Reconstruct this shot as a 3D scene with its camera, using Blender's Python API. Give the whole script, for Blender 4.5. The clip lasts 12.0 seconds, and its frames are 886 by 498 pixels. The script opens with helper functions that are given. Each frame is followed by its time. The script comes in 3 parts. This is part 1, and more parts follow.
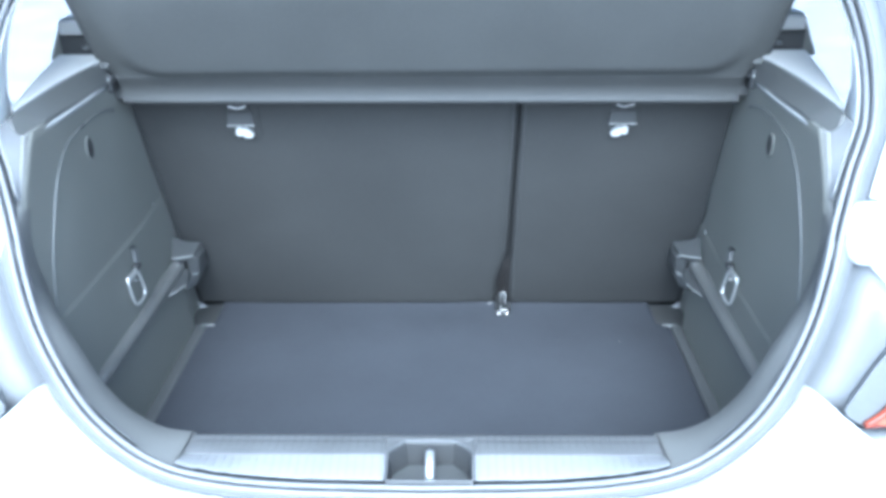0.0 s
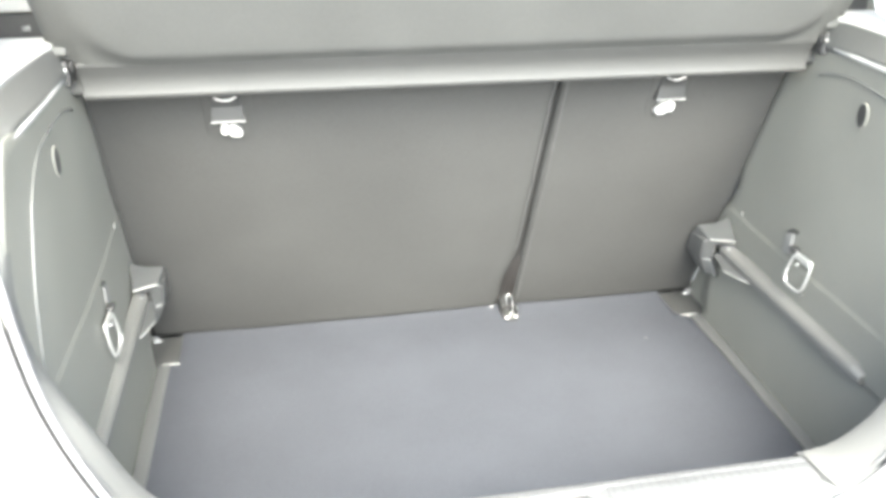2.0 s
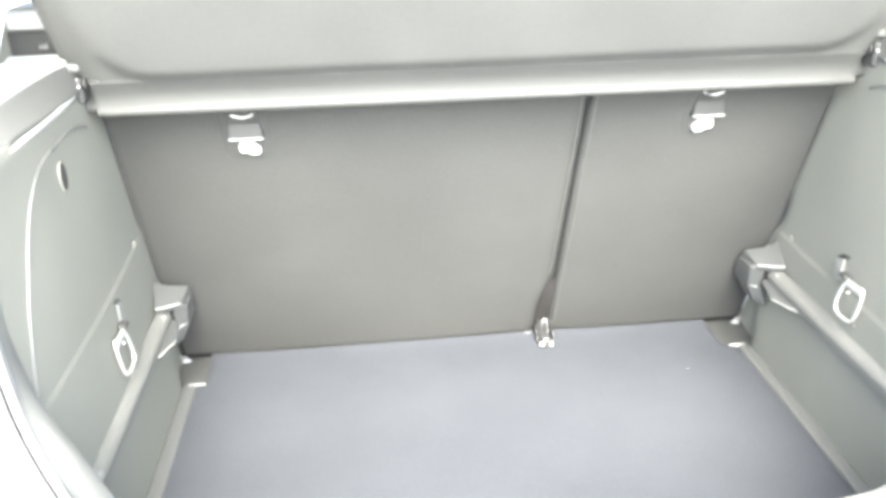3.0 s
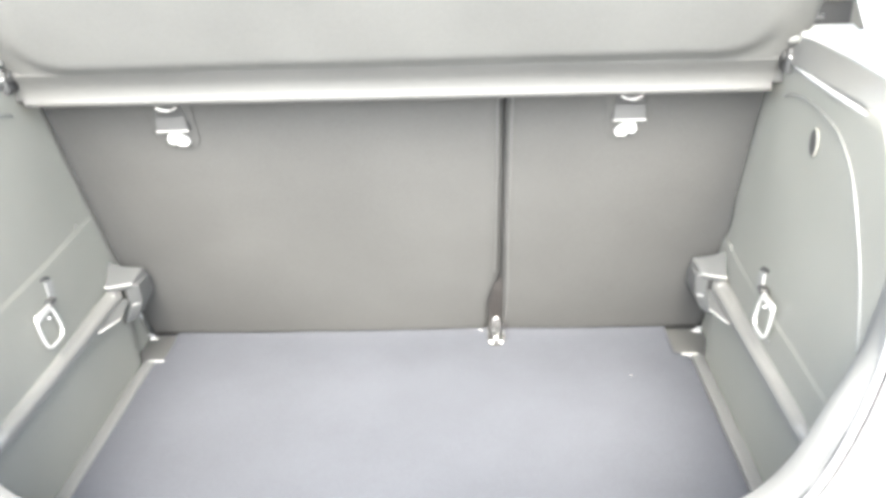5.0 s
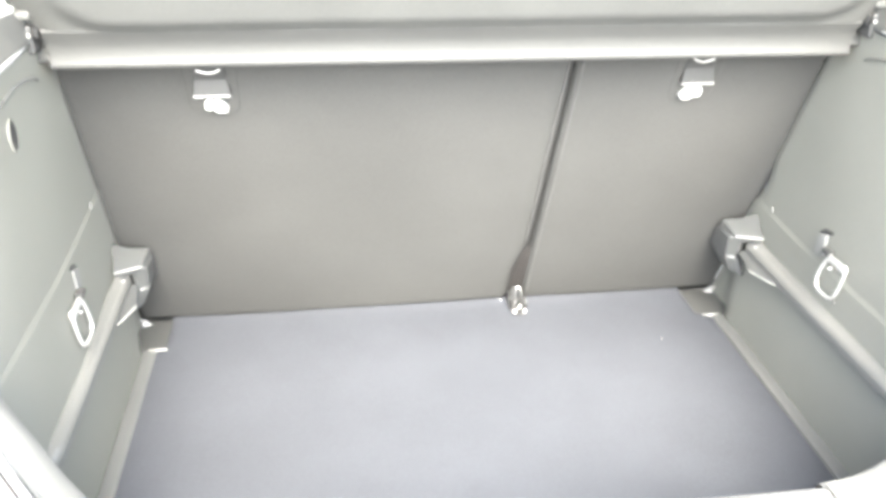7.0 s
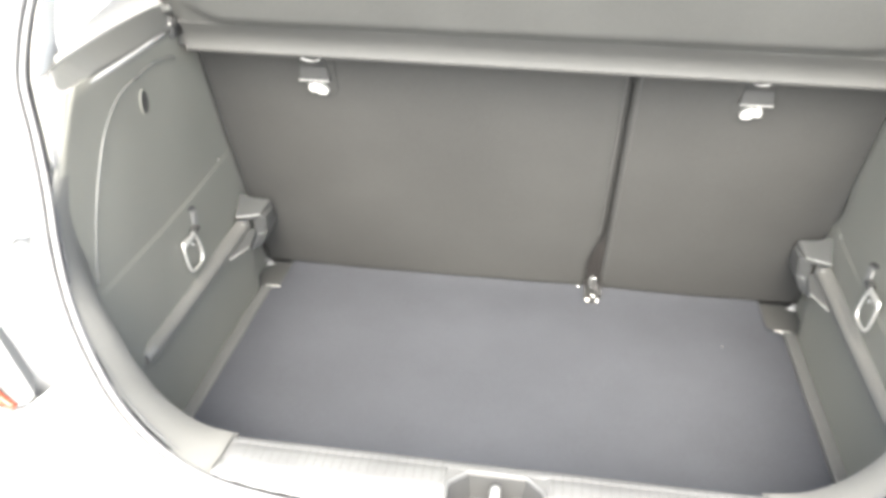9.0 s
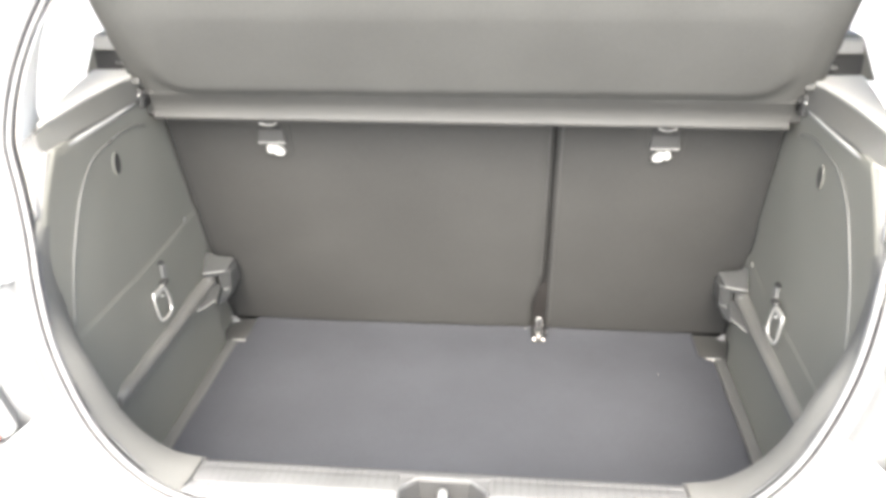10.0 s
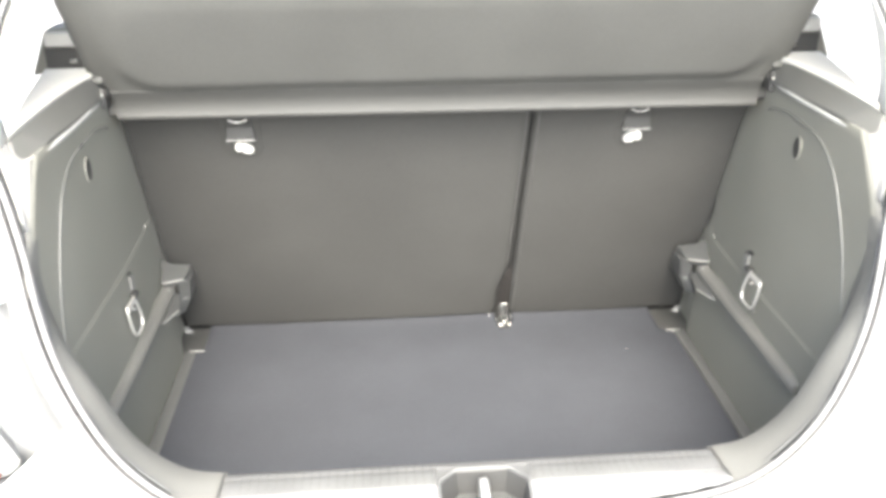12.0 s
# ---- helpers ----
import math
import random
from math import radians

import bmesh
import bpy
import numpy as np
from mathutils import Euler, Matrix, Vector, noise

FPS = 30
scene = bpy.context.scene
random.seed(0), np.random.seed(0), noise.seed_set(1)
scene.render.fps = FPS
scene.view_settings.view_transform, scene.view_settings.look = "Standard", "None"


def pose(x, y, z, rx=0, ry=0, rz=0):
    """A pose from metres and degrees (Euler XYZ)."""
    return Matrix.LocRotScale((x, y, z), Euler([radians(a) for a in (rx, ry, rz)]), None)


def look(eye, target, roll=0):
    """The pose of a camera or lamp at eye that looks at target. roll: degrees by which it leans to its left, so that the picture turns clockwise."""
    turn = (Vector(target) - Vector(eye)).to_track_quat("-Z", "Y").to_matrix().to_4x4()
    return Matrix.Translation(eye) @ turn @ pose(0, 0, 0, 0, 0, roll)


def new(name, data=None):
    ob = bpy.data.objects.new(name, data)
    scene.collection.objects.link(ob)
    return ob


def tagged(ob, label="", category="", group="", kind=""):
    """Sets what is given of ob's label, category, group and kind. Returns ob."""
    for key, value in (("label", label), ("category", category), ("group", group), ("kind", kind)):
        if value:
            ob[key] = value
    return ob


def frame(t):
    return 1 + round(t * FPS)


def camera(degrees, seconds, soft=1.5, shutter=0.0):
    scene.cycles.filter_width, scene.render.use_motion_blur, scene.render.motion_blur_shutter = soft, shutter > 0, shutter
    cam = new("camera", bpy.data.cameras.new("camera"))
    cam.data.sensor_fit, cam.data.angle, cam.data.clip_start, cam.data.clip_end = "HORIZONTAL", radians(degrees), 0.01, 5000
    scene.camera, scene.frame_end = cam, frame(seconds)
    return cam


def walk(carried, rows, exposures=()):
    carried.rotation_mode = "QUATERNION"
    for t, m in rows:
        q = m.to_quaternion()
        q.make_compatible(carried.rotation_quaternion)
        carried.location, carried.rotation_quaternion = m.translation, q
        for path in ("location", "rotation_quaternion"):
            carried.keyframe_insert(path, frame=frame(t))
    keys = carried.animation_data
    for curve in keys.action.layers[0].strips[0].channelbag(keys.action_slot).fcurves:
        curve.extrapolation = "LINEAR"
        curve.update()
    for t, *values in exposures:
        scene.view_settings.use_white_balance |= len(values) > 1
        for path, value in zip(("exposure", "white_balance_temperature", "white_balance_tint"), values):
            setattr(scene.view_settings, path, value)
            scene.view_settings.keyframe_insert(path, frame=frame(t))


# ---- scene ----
cam = camera(57.2, 12.0, soft=4.0, shutter=0.4)
PATH = [
    (0, (0.052, -0.772, 1.379), (0.008, 1.029, 0.511), -0.7),
    (0.5, (0.025, -0.744, 1.382), (0.077, 1.053, 0.505), 0.7),
    (1, (-0.102, -0.66, 1.384), (0.097, 1.113, 0.48), -0.4),
    (1.5, (-0.193, -0.602, 1.356), (0.12, 1.139, 0.423), 0.1),
    (2, (-0.211, -0.562, 1.327), (0.112, 1.19, 0.419), 0.3),
    (2.5, (-0.183, -0.544, 1.309), (0.087, 1.239, 0.444), 1.4),
    (2.7, (-0.176, -0.536, 1.303), (0.068, 1.262, 0.457), 0.1),
    (4.3, (0.126, -0.551, 1.31), (-0.081, 1.239, 0.442), -1.7),
    (4.5, (0.136, -0.551, 1.316), (-0.046, 1.243, 0.45), -1.6),
    (5, (0.105, -0.561, 1.312), (0.023, 1.241, 0.448), -2.2),
    (5.5, (0.017, -0.537, 1.311), (0.062, 1.235, 0.384), -1.5),
    (6, (-0.08, -0.511, 1.296), (0.057, 1.234, 0.328), -3.2),
    (6.5, (-0.147, -0.493, 1.303), (0.117, 1.247, 0.353), -1.2),
    (6.7, (-0.16, -0.485, 1.303), (0.114, 1.244, 0.338), 0.3),
    (8.3, (-0.076, -0.513, 1.332), (0.07, 1.256, 0.408), 2.0),
    (8.5, (-0.035, -0.532, 1.328), (0.016, 1.228, 0.379), 1.8),
    (9, (0.046, -0.6, 1.384), (-0.204, 1.1, 0.36), 0.4),
    (9.5, (0.079, -0.702, 1.403), (-0.083, 1.096, 0.543), -1.4),
    (10, (0.095, -0.722, 1.385), (-0.093, 1.079, 0.536), -0.9),
    (10.5, (0.097, -0.725, 1.374), (-0.07, 1.082, 0.534), -1.0),
    (11, (0.092, -0.718, 1.368), (-0.055, 1.091, 0.527), -1.1),
    (11.5, (0.032, -0.712, 1.368), (-0.008, 1.101, 0.523), -0.4),
    (12, (-0.083, -0.718, 1.374), (0.048, 1.083, 0.513), -0.4),
]
EXPOSURES = [
    (0, 2.55, 4600, -3),
    (0.3, 2.5, 5280, -1),
    (0.5, 2.63, 6080, 0),
    (1, 3.33, 6150, 2),
    (1.5, 3.70, 6100, 0),
    (2, 3.80, 6050, -1),
    (2.5, 4.14, 6050, -1),
    (4.5, 4.35, 6050, 0),
    (5, 4.25, 6100, 2),
    (5.5, 4.25, 6150, 2),
    (6, 4.33, 6100, 1),
    (6.5, 4.32, 6150, 1),
    (8.5, 4.45, 6150, 2),
    (9, 3.45, 6280, 2),
    (9.5, 3.65, 6380, 4),
    (10, 3.22, 6330, 4),
    (10.5, 3.25, 6280, 2),
    (12, 3.25, 6280, 2),
]
walk(cam, [(t, look(eye, target, roll)) for t, eye, target, roll in PATH], EXPOSURES)

# ---- light: a veiled sun behind the car, bright sky ----
SUN_ELEVATION, SUN_TURN = radians(47), radians(180)
world = bpy.data.worlds.new("world")
scene.world = world
world.use_nodes = True
wn = world.node_tree.nodes
sky = wn.new("ShaderNodeTexSky")
sky.sky_type, sky.sun_disc = "NISHITA", False
sky.sun_elevation, sky.sun_rotation = SUN_ELEVATION, SUN_TURN
sky.air_density, sky.dust_density, sky.ozone_density = 0.6, 6.0, 0.4
world.node_tree.links.new(sky.outputs[0], wn["Background"].inputs[0])
wn["Background"].inputs[1].default_value = 0.125
lamp = bpy.data.lights.new("sun", "SUN")
lamp.energy, lamp.angle, lamp.color = 0.65, radians(85), (1.0, 0.98, 0.95)
sun = new("sun", lamp)
sun.matrix_world = look((0, -math.cos(SUN_ELEVATION) * 5, math.sin(SUN_ELEVATION) * 5), (0, 0, 0))


# ---- materials ----
def material(name, colour, rough, metal=0.0, vary=0.15, scale=6.0, grain=400.0, bump=0.15, depth=0.0006, spec=0.5, dust=0.0):
    """Base colour with slow stains and fine grain, roughness wear and a fine relief."""
    m = bpy.data.materials.new(name)
    m.use_nodes = True
    n, l = m.node_tree.nodes, m.node_tree.links
    b = n["Principled BSDF"]
    b.inputs["Roughness"].default_value, b.inputs["Metallic"].default_value = rough, metal
    b.inputs["Specular IOR Level"].default_value = spec
    co = n.new("ShaderNodeTexCoord")
    slow, fine = n.new("ShaderNodeTexNoise"), n.new("ShaderNodeTexNoise")
    slow.inputs["Scale"].default_value, slow.inputs["Detail"].default_value = scale, 5
    fine.inputs["Scale"].default_value, fine.inputs["Detail"].default_value = grain, 3
    for t in (slow, fine):
        l.new(co.outputs["Object"], t.inputs["Vector"])
    mix = n.new("ShaderNodeMix")
    mix.data_type = "FLOAT"
    mix.inputs[0].default_value = 0.45
    l.new(slow.outputs["Fac"], mix.inputs[2])
    l.new(fine.outputs["Fac"], mix.inputs[3])
    ramp = n.new("ShaderNodeValToRGB")
    lo, hi = [tuple(c * k for c in colour) + (1,) for k in (1 - vary, 1 + vary)]
    ramp.color_ramp.elements[0].position, ramp.color_ramp.elements[1].position = 0.3, 0.7
    ramp.color_ramp.elements[0].color, ramp.color_ramp.elements[1].color = lo, hi
    l.new(mix.outputs[0], ramp.inputs[0])
    out = ramp.outputs[0]
    if dust:
        specks = n.new("ShaderNodeTexVoronoi")
        specks.inputs["Scale"].default_value = 8.0
        l.new(co.outputs["Object"], specks.inputs["Vector"])
        near = n.new("ShaderNodeMath")
        near.operation, near.inputs[1].default_value = "LESS_THAN", dust
        l.new(specks.outputs["Distance"], near.inputs[0])
        pick = n.new("ShaderNodeMix")
        pick.data_type = "RGBA"
        l.new(near.outputs[0], pick.inputs[0])
        l.new(out, pick.inputs[6])
        pick.inputs[7].default_value = (0.3, 0.29, 0.26, 1)
        out = pick.outputs[2]
    l.new(out, b.inputs["Base Color"])
    if bump:
        bu = n.new("ShaderNodeBump")
        bu.inputs["Strength"].default_value, bu.inputs["Distance"].default_value = bump, depth
        l.new(fine.outputs["Fac"], bu.inputs["Height"])
        l.new(bu.outputs[0], b.inputs["Normal"])
    rr = n.new("ShaderNodeMapRange")
    rr.inputs["To Min"].default_value, rr.inputs["To Max"].default_value = max(rough - 0.08, 0.03), min(rough + 0.08, 1)
    l.new(slow.outputs["Fac"], rr.inputs["Value"])
    l.new(rr.outputs[0], b.inputs["Roughness"])
    return m


TRIM = material("black_grained_plastic", (0.155, 0.1545, 0.1385), 0.5, grain=700, bump=0.25, depth=0.0004)
LEDGE = material("smooth_black_plastic", (0.12, 0.121, 0.116), 0.3, grain=500, bump=0.1, depth=0.0003)
FELT = material("charcoal_felt", (0.0531, 0.0529, 0.0515), 0.95, vary=0.16, scale=5, grain=420, bump=0.3, depth=0.0006, spec=0.2, dust=0.007)
HEM = material("grey_felt_hem", (0.078, 0.0775, 0.077), 0.9, vary=0.12, scale=20, grain=420, bump=0.3, spec=0.2)
CARPET = material("blue_grey_carpet", (0.0575, 0.0603, 0.0691), 0.97, vary=0.15, scale=6, grain=420, bump=0.35, depth=0.0008, spec=0.15, dust=0.012)
SHELF = material("grey_moulded_fibre", (0.069, 0.0695, 0.067), 0.8, vary=0.12, scale=8, grain=320, bump=0.3, depth=0.0006, spec=0.3)
LIP = material("grey_lip_plastic", (0.045, 0.0453, 0.0442), 0.6, vary=0.1, scale=8, grain=400, bump=0.2, depth=0.0005, spec=0.4)
# Shade put into the tone: darker than TRIM against strong light at the opening.
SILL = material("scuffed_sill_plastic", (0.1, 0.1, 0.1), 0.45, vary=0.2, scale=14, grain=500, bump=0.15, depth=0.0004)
WELL = material("worn_grey_plastic", (0.058, 0.058, 0.0565), 0.55, grain=500, bump=0.15, depth=0.0004)
STRIP = material("grey_edge_strip", (0.1, 0.101, 0.099), 0.6, grain=500, bump=0.2, depth=0.0004)
RAMP = material("dark_ledge_plastic", (0.072, 0.073, 0.071), 0.4, grain=500, bump=0.15, depth=0.0004)
PLEAT = material("dark_pleated_rubber", (0.026, 0.0235, 0.0225), 0.6, bump=0.1)
GLOSS = material("glossy_grey_plastic", (0.072, 0.073, 0.072), 0.35, grain=500, bump=0.1, depth=0.0003)
# Pale grey for highlights painted on edges that catch the light.
EDGE = material("pale_highlight_edge", (0.36, 0.36, 0.35), 0.22, vary=0.25, scale=60, grain=500, bump=0.05)
STRAP = material("pale_strap_plastic", (0.17, 0.17, 0.166), 0.5, grain=500, bump=0.15)
RAIL = material("matt_grey_rail_plastic", (0.124, 0.123, 0.117), 0.45, grain=600, bump=0.2, depth=0.0004, spec=0.35)
# Trim's tone darkened a little to offset the stronger light beside the seal.
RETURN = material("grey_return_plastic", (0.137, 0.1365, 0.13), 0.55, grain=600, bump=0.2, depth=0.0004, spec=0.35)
PALE_GREY = material("pale_grey_trim", (0.21, 0.21, 0.212), 0.4, vary=0.1, scale=14, grain=500, bump=0.1, depth=0.0003)
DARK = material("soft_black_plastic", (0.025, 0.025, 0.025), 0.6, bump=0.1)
SHOULDER = material("grey_shoulder_trim", (0.36, 0.36, 0.35), 0.6, vary=0.06, scale=12, grain=400, bump=0.2)
PIT = material("dull_black_plastic", (0.04, 0.04, 0.04), 0.5, bump=0.1)
LINE_GREY = material("dark_line_grey", (0.08, 0.082, 0.084), 0.5, bump=0.1)
# Near black for the shadow line between the seal's lobes.
CORE = material("dull_black_rubber", (0.022, 0.022, 0.023), 0.8, vary=0.2, scale=30, bump=0.1, spec=0.15)
# Grey puts the sky's sheen on black rubber into the colour.
RUBBER = material("sheen_grey_rubber", (0.14, 0.14, 0.142), 0.35, vary=0.12, scale=20, grain=300, bump=0.1)
PAINT = material("white_car_paint", (0.68, 0.69, 0.7), 0.25, vary=0.02, scale=3, bump=0.0)
# White paint darkened far below PAINT, so the frame's shade is in the colour.
JAMB = material("shaded_white_jamb_paint", (0.115, 0.117, 0.12), 0.35, vary=0.1, scale=9, grain=60, bump=0.05)
PILLAR = material("light_grey_fabric_trim", (0.85, 0.85, 0.83), 0.85, vary=0.06, scale=12, grain=400, bump=0.2)
STEEL = material("bright_zinc_steel", (0.5, 0.5, 0.49), 0.25, metal=1.0, vary=0.1, scale=30, bump=0.05)
WIRE = material("dull_chrome_wire", (0.8, 0.8, 0.78), 0.38, metal=0.75, vary=0.12, scale=40, bump=0.05)
WELL_STEEL = material("dull_grey_steel", (0.27, 0.27, 0.27), 0.5, metal=0.6, vary=0.15, scale=40, bump=0.05)
LATCH = material("white_painted_latch", (0.68, 0.68, 0.66), 0.35, vary=0.05, scale=40, bump=0.05)
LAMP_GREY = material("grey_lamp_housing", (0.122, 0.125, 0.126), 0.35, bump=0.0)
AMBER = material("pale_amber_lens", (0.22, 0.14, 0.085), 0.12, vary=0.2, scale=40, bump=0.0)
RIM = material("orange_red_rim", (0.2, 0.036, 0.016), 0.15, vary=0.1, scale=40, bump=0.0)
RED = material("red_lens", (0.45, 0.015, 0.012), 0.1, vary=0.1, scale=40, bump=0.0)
PANE = bpy.data.materials.new("clear_glass")
PANE.use_nodes = True
glass = PANE.node_tree.nodes["Principled BSDF"]
glass.inputs["Transmission Weight"].default_value, glass.inputs["Roughness"].default_value = 1.0, 0.02
BOUNCE_GROUND = material("pale_bounce_ground", (0.4, 0.393, 0.38), 0.9, vary=0.3, scale=2, grain=120, bump=0.6, depth=0.004)


# ---- mesh helpers ----
def part(name, bm, mat, parent=None, label="", smooth=True, bevel=0.0, solid=0.0, steps=2):
    me = bpy.data.meshes.new(name)
    bmesh.ops.recalc_face_normals(bm, faces=bm.faces)
    bm.to_mesh(me)
    bm.free()
    me.materials.append(mat)
    ob = new(name, me)
    ob.parent = parent
    if label:
        tagged(ob, label)
    if solid:
        mod = ob.modifiers.new("thickness", "SOLIDIFY")
        mod.thickness, mod.offset = solid, 0
    if bevel:
        mod = ob.modifiers.new("edges", "BEVEL")
        mod.width, mod.segments, mod.limit_method, mod.angle_limit = bevel, steps, "ANGLE", radians(25)
    if smooth:
        me.polygons.foreach_set("use_smooth", [True] * len(me.polygons))
        mod = ob.modifiers.new("shading", "WEIGHTED_NORMAL")
        mod.keep_sharp = True
    return ob


def thing(name, label, category, group="", kind="", at=(0, 0, 0)):
    ob = new(name)
    ob.location = at
    return tagged(ob, label, category, group, kind)


def grid(rows, closed=False):
    """A sheet through rows of points."""
    bm = bmesh.new()
    vs = [[bm.verts.new(p) for p in r] for r in rows]
    for a, b in zip(vs, vs[1:]):
        for i in range(len(a) - (0 if closed else 1)):
            j = (i + 1) % len(a)
            bm.faces.new((a[i], a[j], b[j], b[i]))
    return bm


def slab(rows, shift):
    """A sheet through rows of points, given depth along a vector."""
    v = Vector(shift)
    front = [[Vector(p) for p in r] for r in rows]
    back = [[p + v for p in r] for r in front]
    m, n = len(front), len(front[0])
    bm = bmesh.new()
    f = [[bm.verts.new(p) for p in r] for r in front]
    b = [[bm.verts.new(p) for p in r] for r in back]
    for i in range(m - 1):
        for j in range(n - 1):
            bm.faces.new((f[i][j], f[i][j + 1], f[i + 1][j + 1], f[i + 1][j]))
            bm.faces.new((b[i][j], b[i + 1][j], b[i + 1][j + 1], b[i][j + 1]))
    rim = [(0, j) for j in range(n)] + [(i, n - 1) for i in range(1, m)] + [(m - 1, j) for j in range(n - 2, -1, -1)] + [(i, 0) for i in range(m - 2, 0, -1)]
    for (i, j), (k, l) in zip(rim, rim[1:] + rim[:1]):
        bm.faces.new((f[i][j], b[i][j], b[k][l], f[k][l]))
    return bm


def loop_solid(sections):
    """A closed body through closed sections of equal count, capped at both ends."""
    bm = grid(sections, True)
    bm.verts.ensure_lookup_table()
    n = len(sections[0])
    bm.faces.new(list(bm.verts)[:n])
    bm.faces.new(list(bm.verts)[-n:])
    return bm


def prism(points, shift):
    """A polygon pushed along a vector."""
    s = Vector(shift)
    return loop_solid([[Vector(p) for p in points], [Vector(p) + s for p in points]])


def box(x0, x1, y0, y1, z0, z1):
    return prism([(x0, y0, z0), (x1, y0, z0), (x1, y1, z0), (x0, y1, z0)], (0, 0, z1 - z0))


def tube(path, radius, sides=10, closed=False, squash=1.0):
    """A round bar along a path."""
    pts = [Vector(p) for p in path]
    rings = []
    side = None
    for i, p in enumerate(pts):
        a = pts[i - 1] if (i or closed) else p
        b = pts[(i + 1) % len(pts)] if (i < len(pts) - 1 or closed) else p
        d = (b - a).normalized()
        if side is None:
            side = d.orthogonal().normalized()
        side = (side - d * side.dot(d)).normalized()
        up = d.cross(side)
        rings.append([p + radius * (math.cos(t) * side + squash * math.sin(t) * up) for t in (2 * math.pi * k / sides for k in range(sides))])
    if closed:
        return grid(rings + [rings[0]], True)
    return loop_solid(rings)


def smooth_path(nodes, n):
    """Points along a Catmull-Rom curve through the nodes."""
    v = [Vector(p) for p in nodes]
    v = [2 * v[0] - v[1]] + v + [2 * v[-1] - v[-2]]
    out = []
    for k in range(n):
        u = k / (n - 1) * (len(v) - 3)
        i = min(int(u), len(v) - 4)
        f = u - i
        a, b, c, d = v[i : i + 4]
        out.append(0.5 * (2 * b + (c - a) * f + (2 * a - 5 * b + 4 * c - d) * f * f + (3 * b - a - 3 * c + d) * f ** 3))
    return out


XC = 0.005          # middle of the car
FLOOR = 0.55        # boot floor
HALF = 0.472        # middle to side trim
SIDES = (-1, 1)


def seat_y(z):
    """The sloping back of the rear seats."""
    return 0.69 - 0.425 * (z - FLOOR)


def seal_y(z):
    """How far ahead the tailgate opening stands at a height."""
    if z < 1.1:
        return -0.032 + 0.267 * (z - 0.72) + 0.535 * (z - 0.72) ** 2
    return 0.147 + 0.9 * (z - 1.1)


# half of the tailgate opening: half width and height, from the bottom middle up
OPENING = [(0, 0.716), (0.15, 0.719), (0.24, 0.727), (0.3, 0.741), (0.345, 0.767), (0.385, 0.805), (0.415, 0.85), (0.44, 0.9),
           (0.457, 0.95), (0.47, 1.0), (0.488, 1.05), (0.51, 1.1), (0.519, 1.15), (0.516, 1.2), (0.503, 1.25), (0.472, 1.36), (0.44, 1.43), (0.36, 1.475), (0.2, 1.495), (0, 1.5)]
half = [(p.x, p.y) for p in smooth_path([(w, z, 0) for w, z in OPENING], 90)]
ring = [(XC - w, z) for w, z in half[::-1]] + [(XC + w, z) for w, z in half[1:-1]]


def half_width(z):
    """Half width of the opening at a height on its side."""
    for (w0, z0), (w1, z1) in zip(half, half[1:]):
        if z0 <= z <= z1:
            return w0 + (w1 - w0) * (z - z0) / max(z1 - z0, 1e-6)
    return half[-1][0]


def ring_at(out, back=0.0):
    """The opening's outline moved outward by out and ahead by back."""
    n, pts = len(ring), []
    for i in range(n):
        (x0, z0), (x1, z1) = ring[i - 2], ring[(i + 2) % n]
        t = Vector((x1 - x0, z1 - z0)).normalized()
        x, z = ring[i][0] + t.y * out, ring[i][1] - t.x * out
        pts.append(Vector((x, seal_y(ring[i][1]) + back, z)))
    return pts


# ---- ground ----
# Out of view; its pale tone is chosen to bounce light into the boot.
ground = part("ground", grid([[(x, y, 0) for x in (-400, -20, -4, 4, 20, 400)] for y in (-400, -20, -4, 4, 20, 400)]), BOUNCE_GROUND)
tagged(ground, "unseen ground under the car, pale to bounce light", "ground", kind="structure")

# ---- the car's body ----
car = thing("hatchback_car", "white hatchback car with its tailgate open", "car")

LOFT = [(0.004, 0.01), (0.009, 0.016), (0.014, 0.01), (0.0175, 0.002), (0.021, -0.001), (0.03, 0.001), (0.0335, 0.004), (0.036, 0.013),
        (0.044, 0.021), (0.054, 0.026), (0.066, 0.028), (0.076, 0.029), (0.09, 0.031), (0.105, 0.033), (0.12, 0.035), (0.2, 0.06), (0.235, 0.17)]


def frame_ring(out, back):
    """The frame's section line, swelling back towards the lamps below the raised plate."""
    pts = []
    for p in ring_at(out, back):
        low = min(max((0.968 - 0.737 * max(out - 0.052, 0) - p.z) / 0.03, 0), 1) * min(max((p.z - 0.76) / 0.03, 0), 1)
        swell = min(max((out - 0.056) / 0.055, 0), 1)
        p.y -= 0.042 * swell * swell * low
        pts.append(p)
    return pts


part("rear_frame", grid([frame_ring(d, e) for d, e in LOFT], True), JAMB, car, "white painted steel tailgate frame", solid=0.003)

seal = part("weatherstrip", tube(ring_at(0.0074, 0.004), 0.0048, 10, True), CORE, car, "black core of the tailgate seal, darkening the gap between its lobes")
part("inner_lobe", tube(ring_at(0.0024, -0.003), 0.0036, 10, True), RUBBER, seal, "inner lobe of the seal, grey for the sheen on it")
part("outer_lobe", tube(ring_at(0.0136, -0.004), 0.0046, 10, True), RUBBER, seal, "outer lobe of the seal, grey for the sheen on it")
# Dark line laid along the flange's step.
part("flange_line", tube(ring_at(0.0345, 0.0035), 0.0015, 6, True), LINE_GREY, car, "thin dark line along the flange edge of the frame")


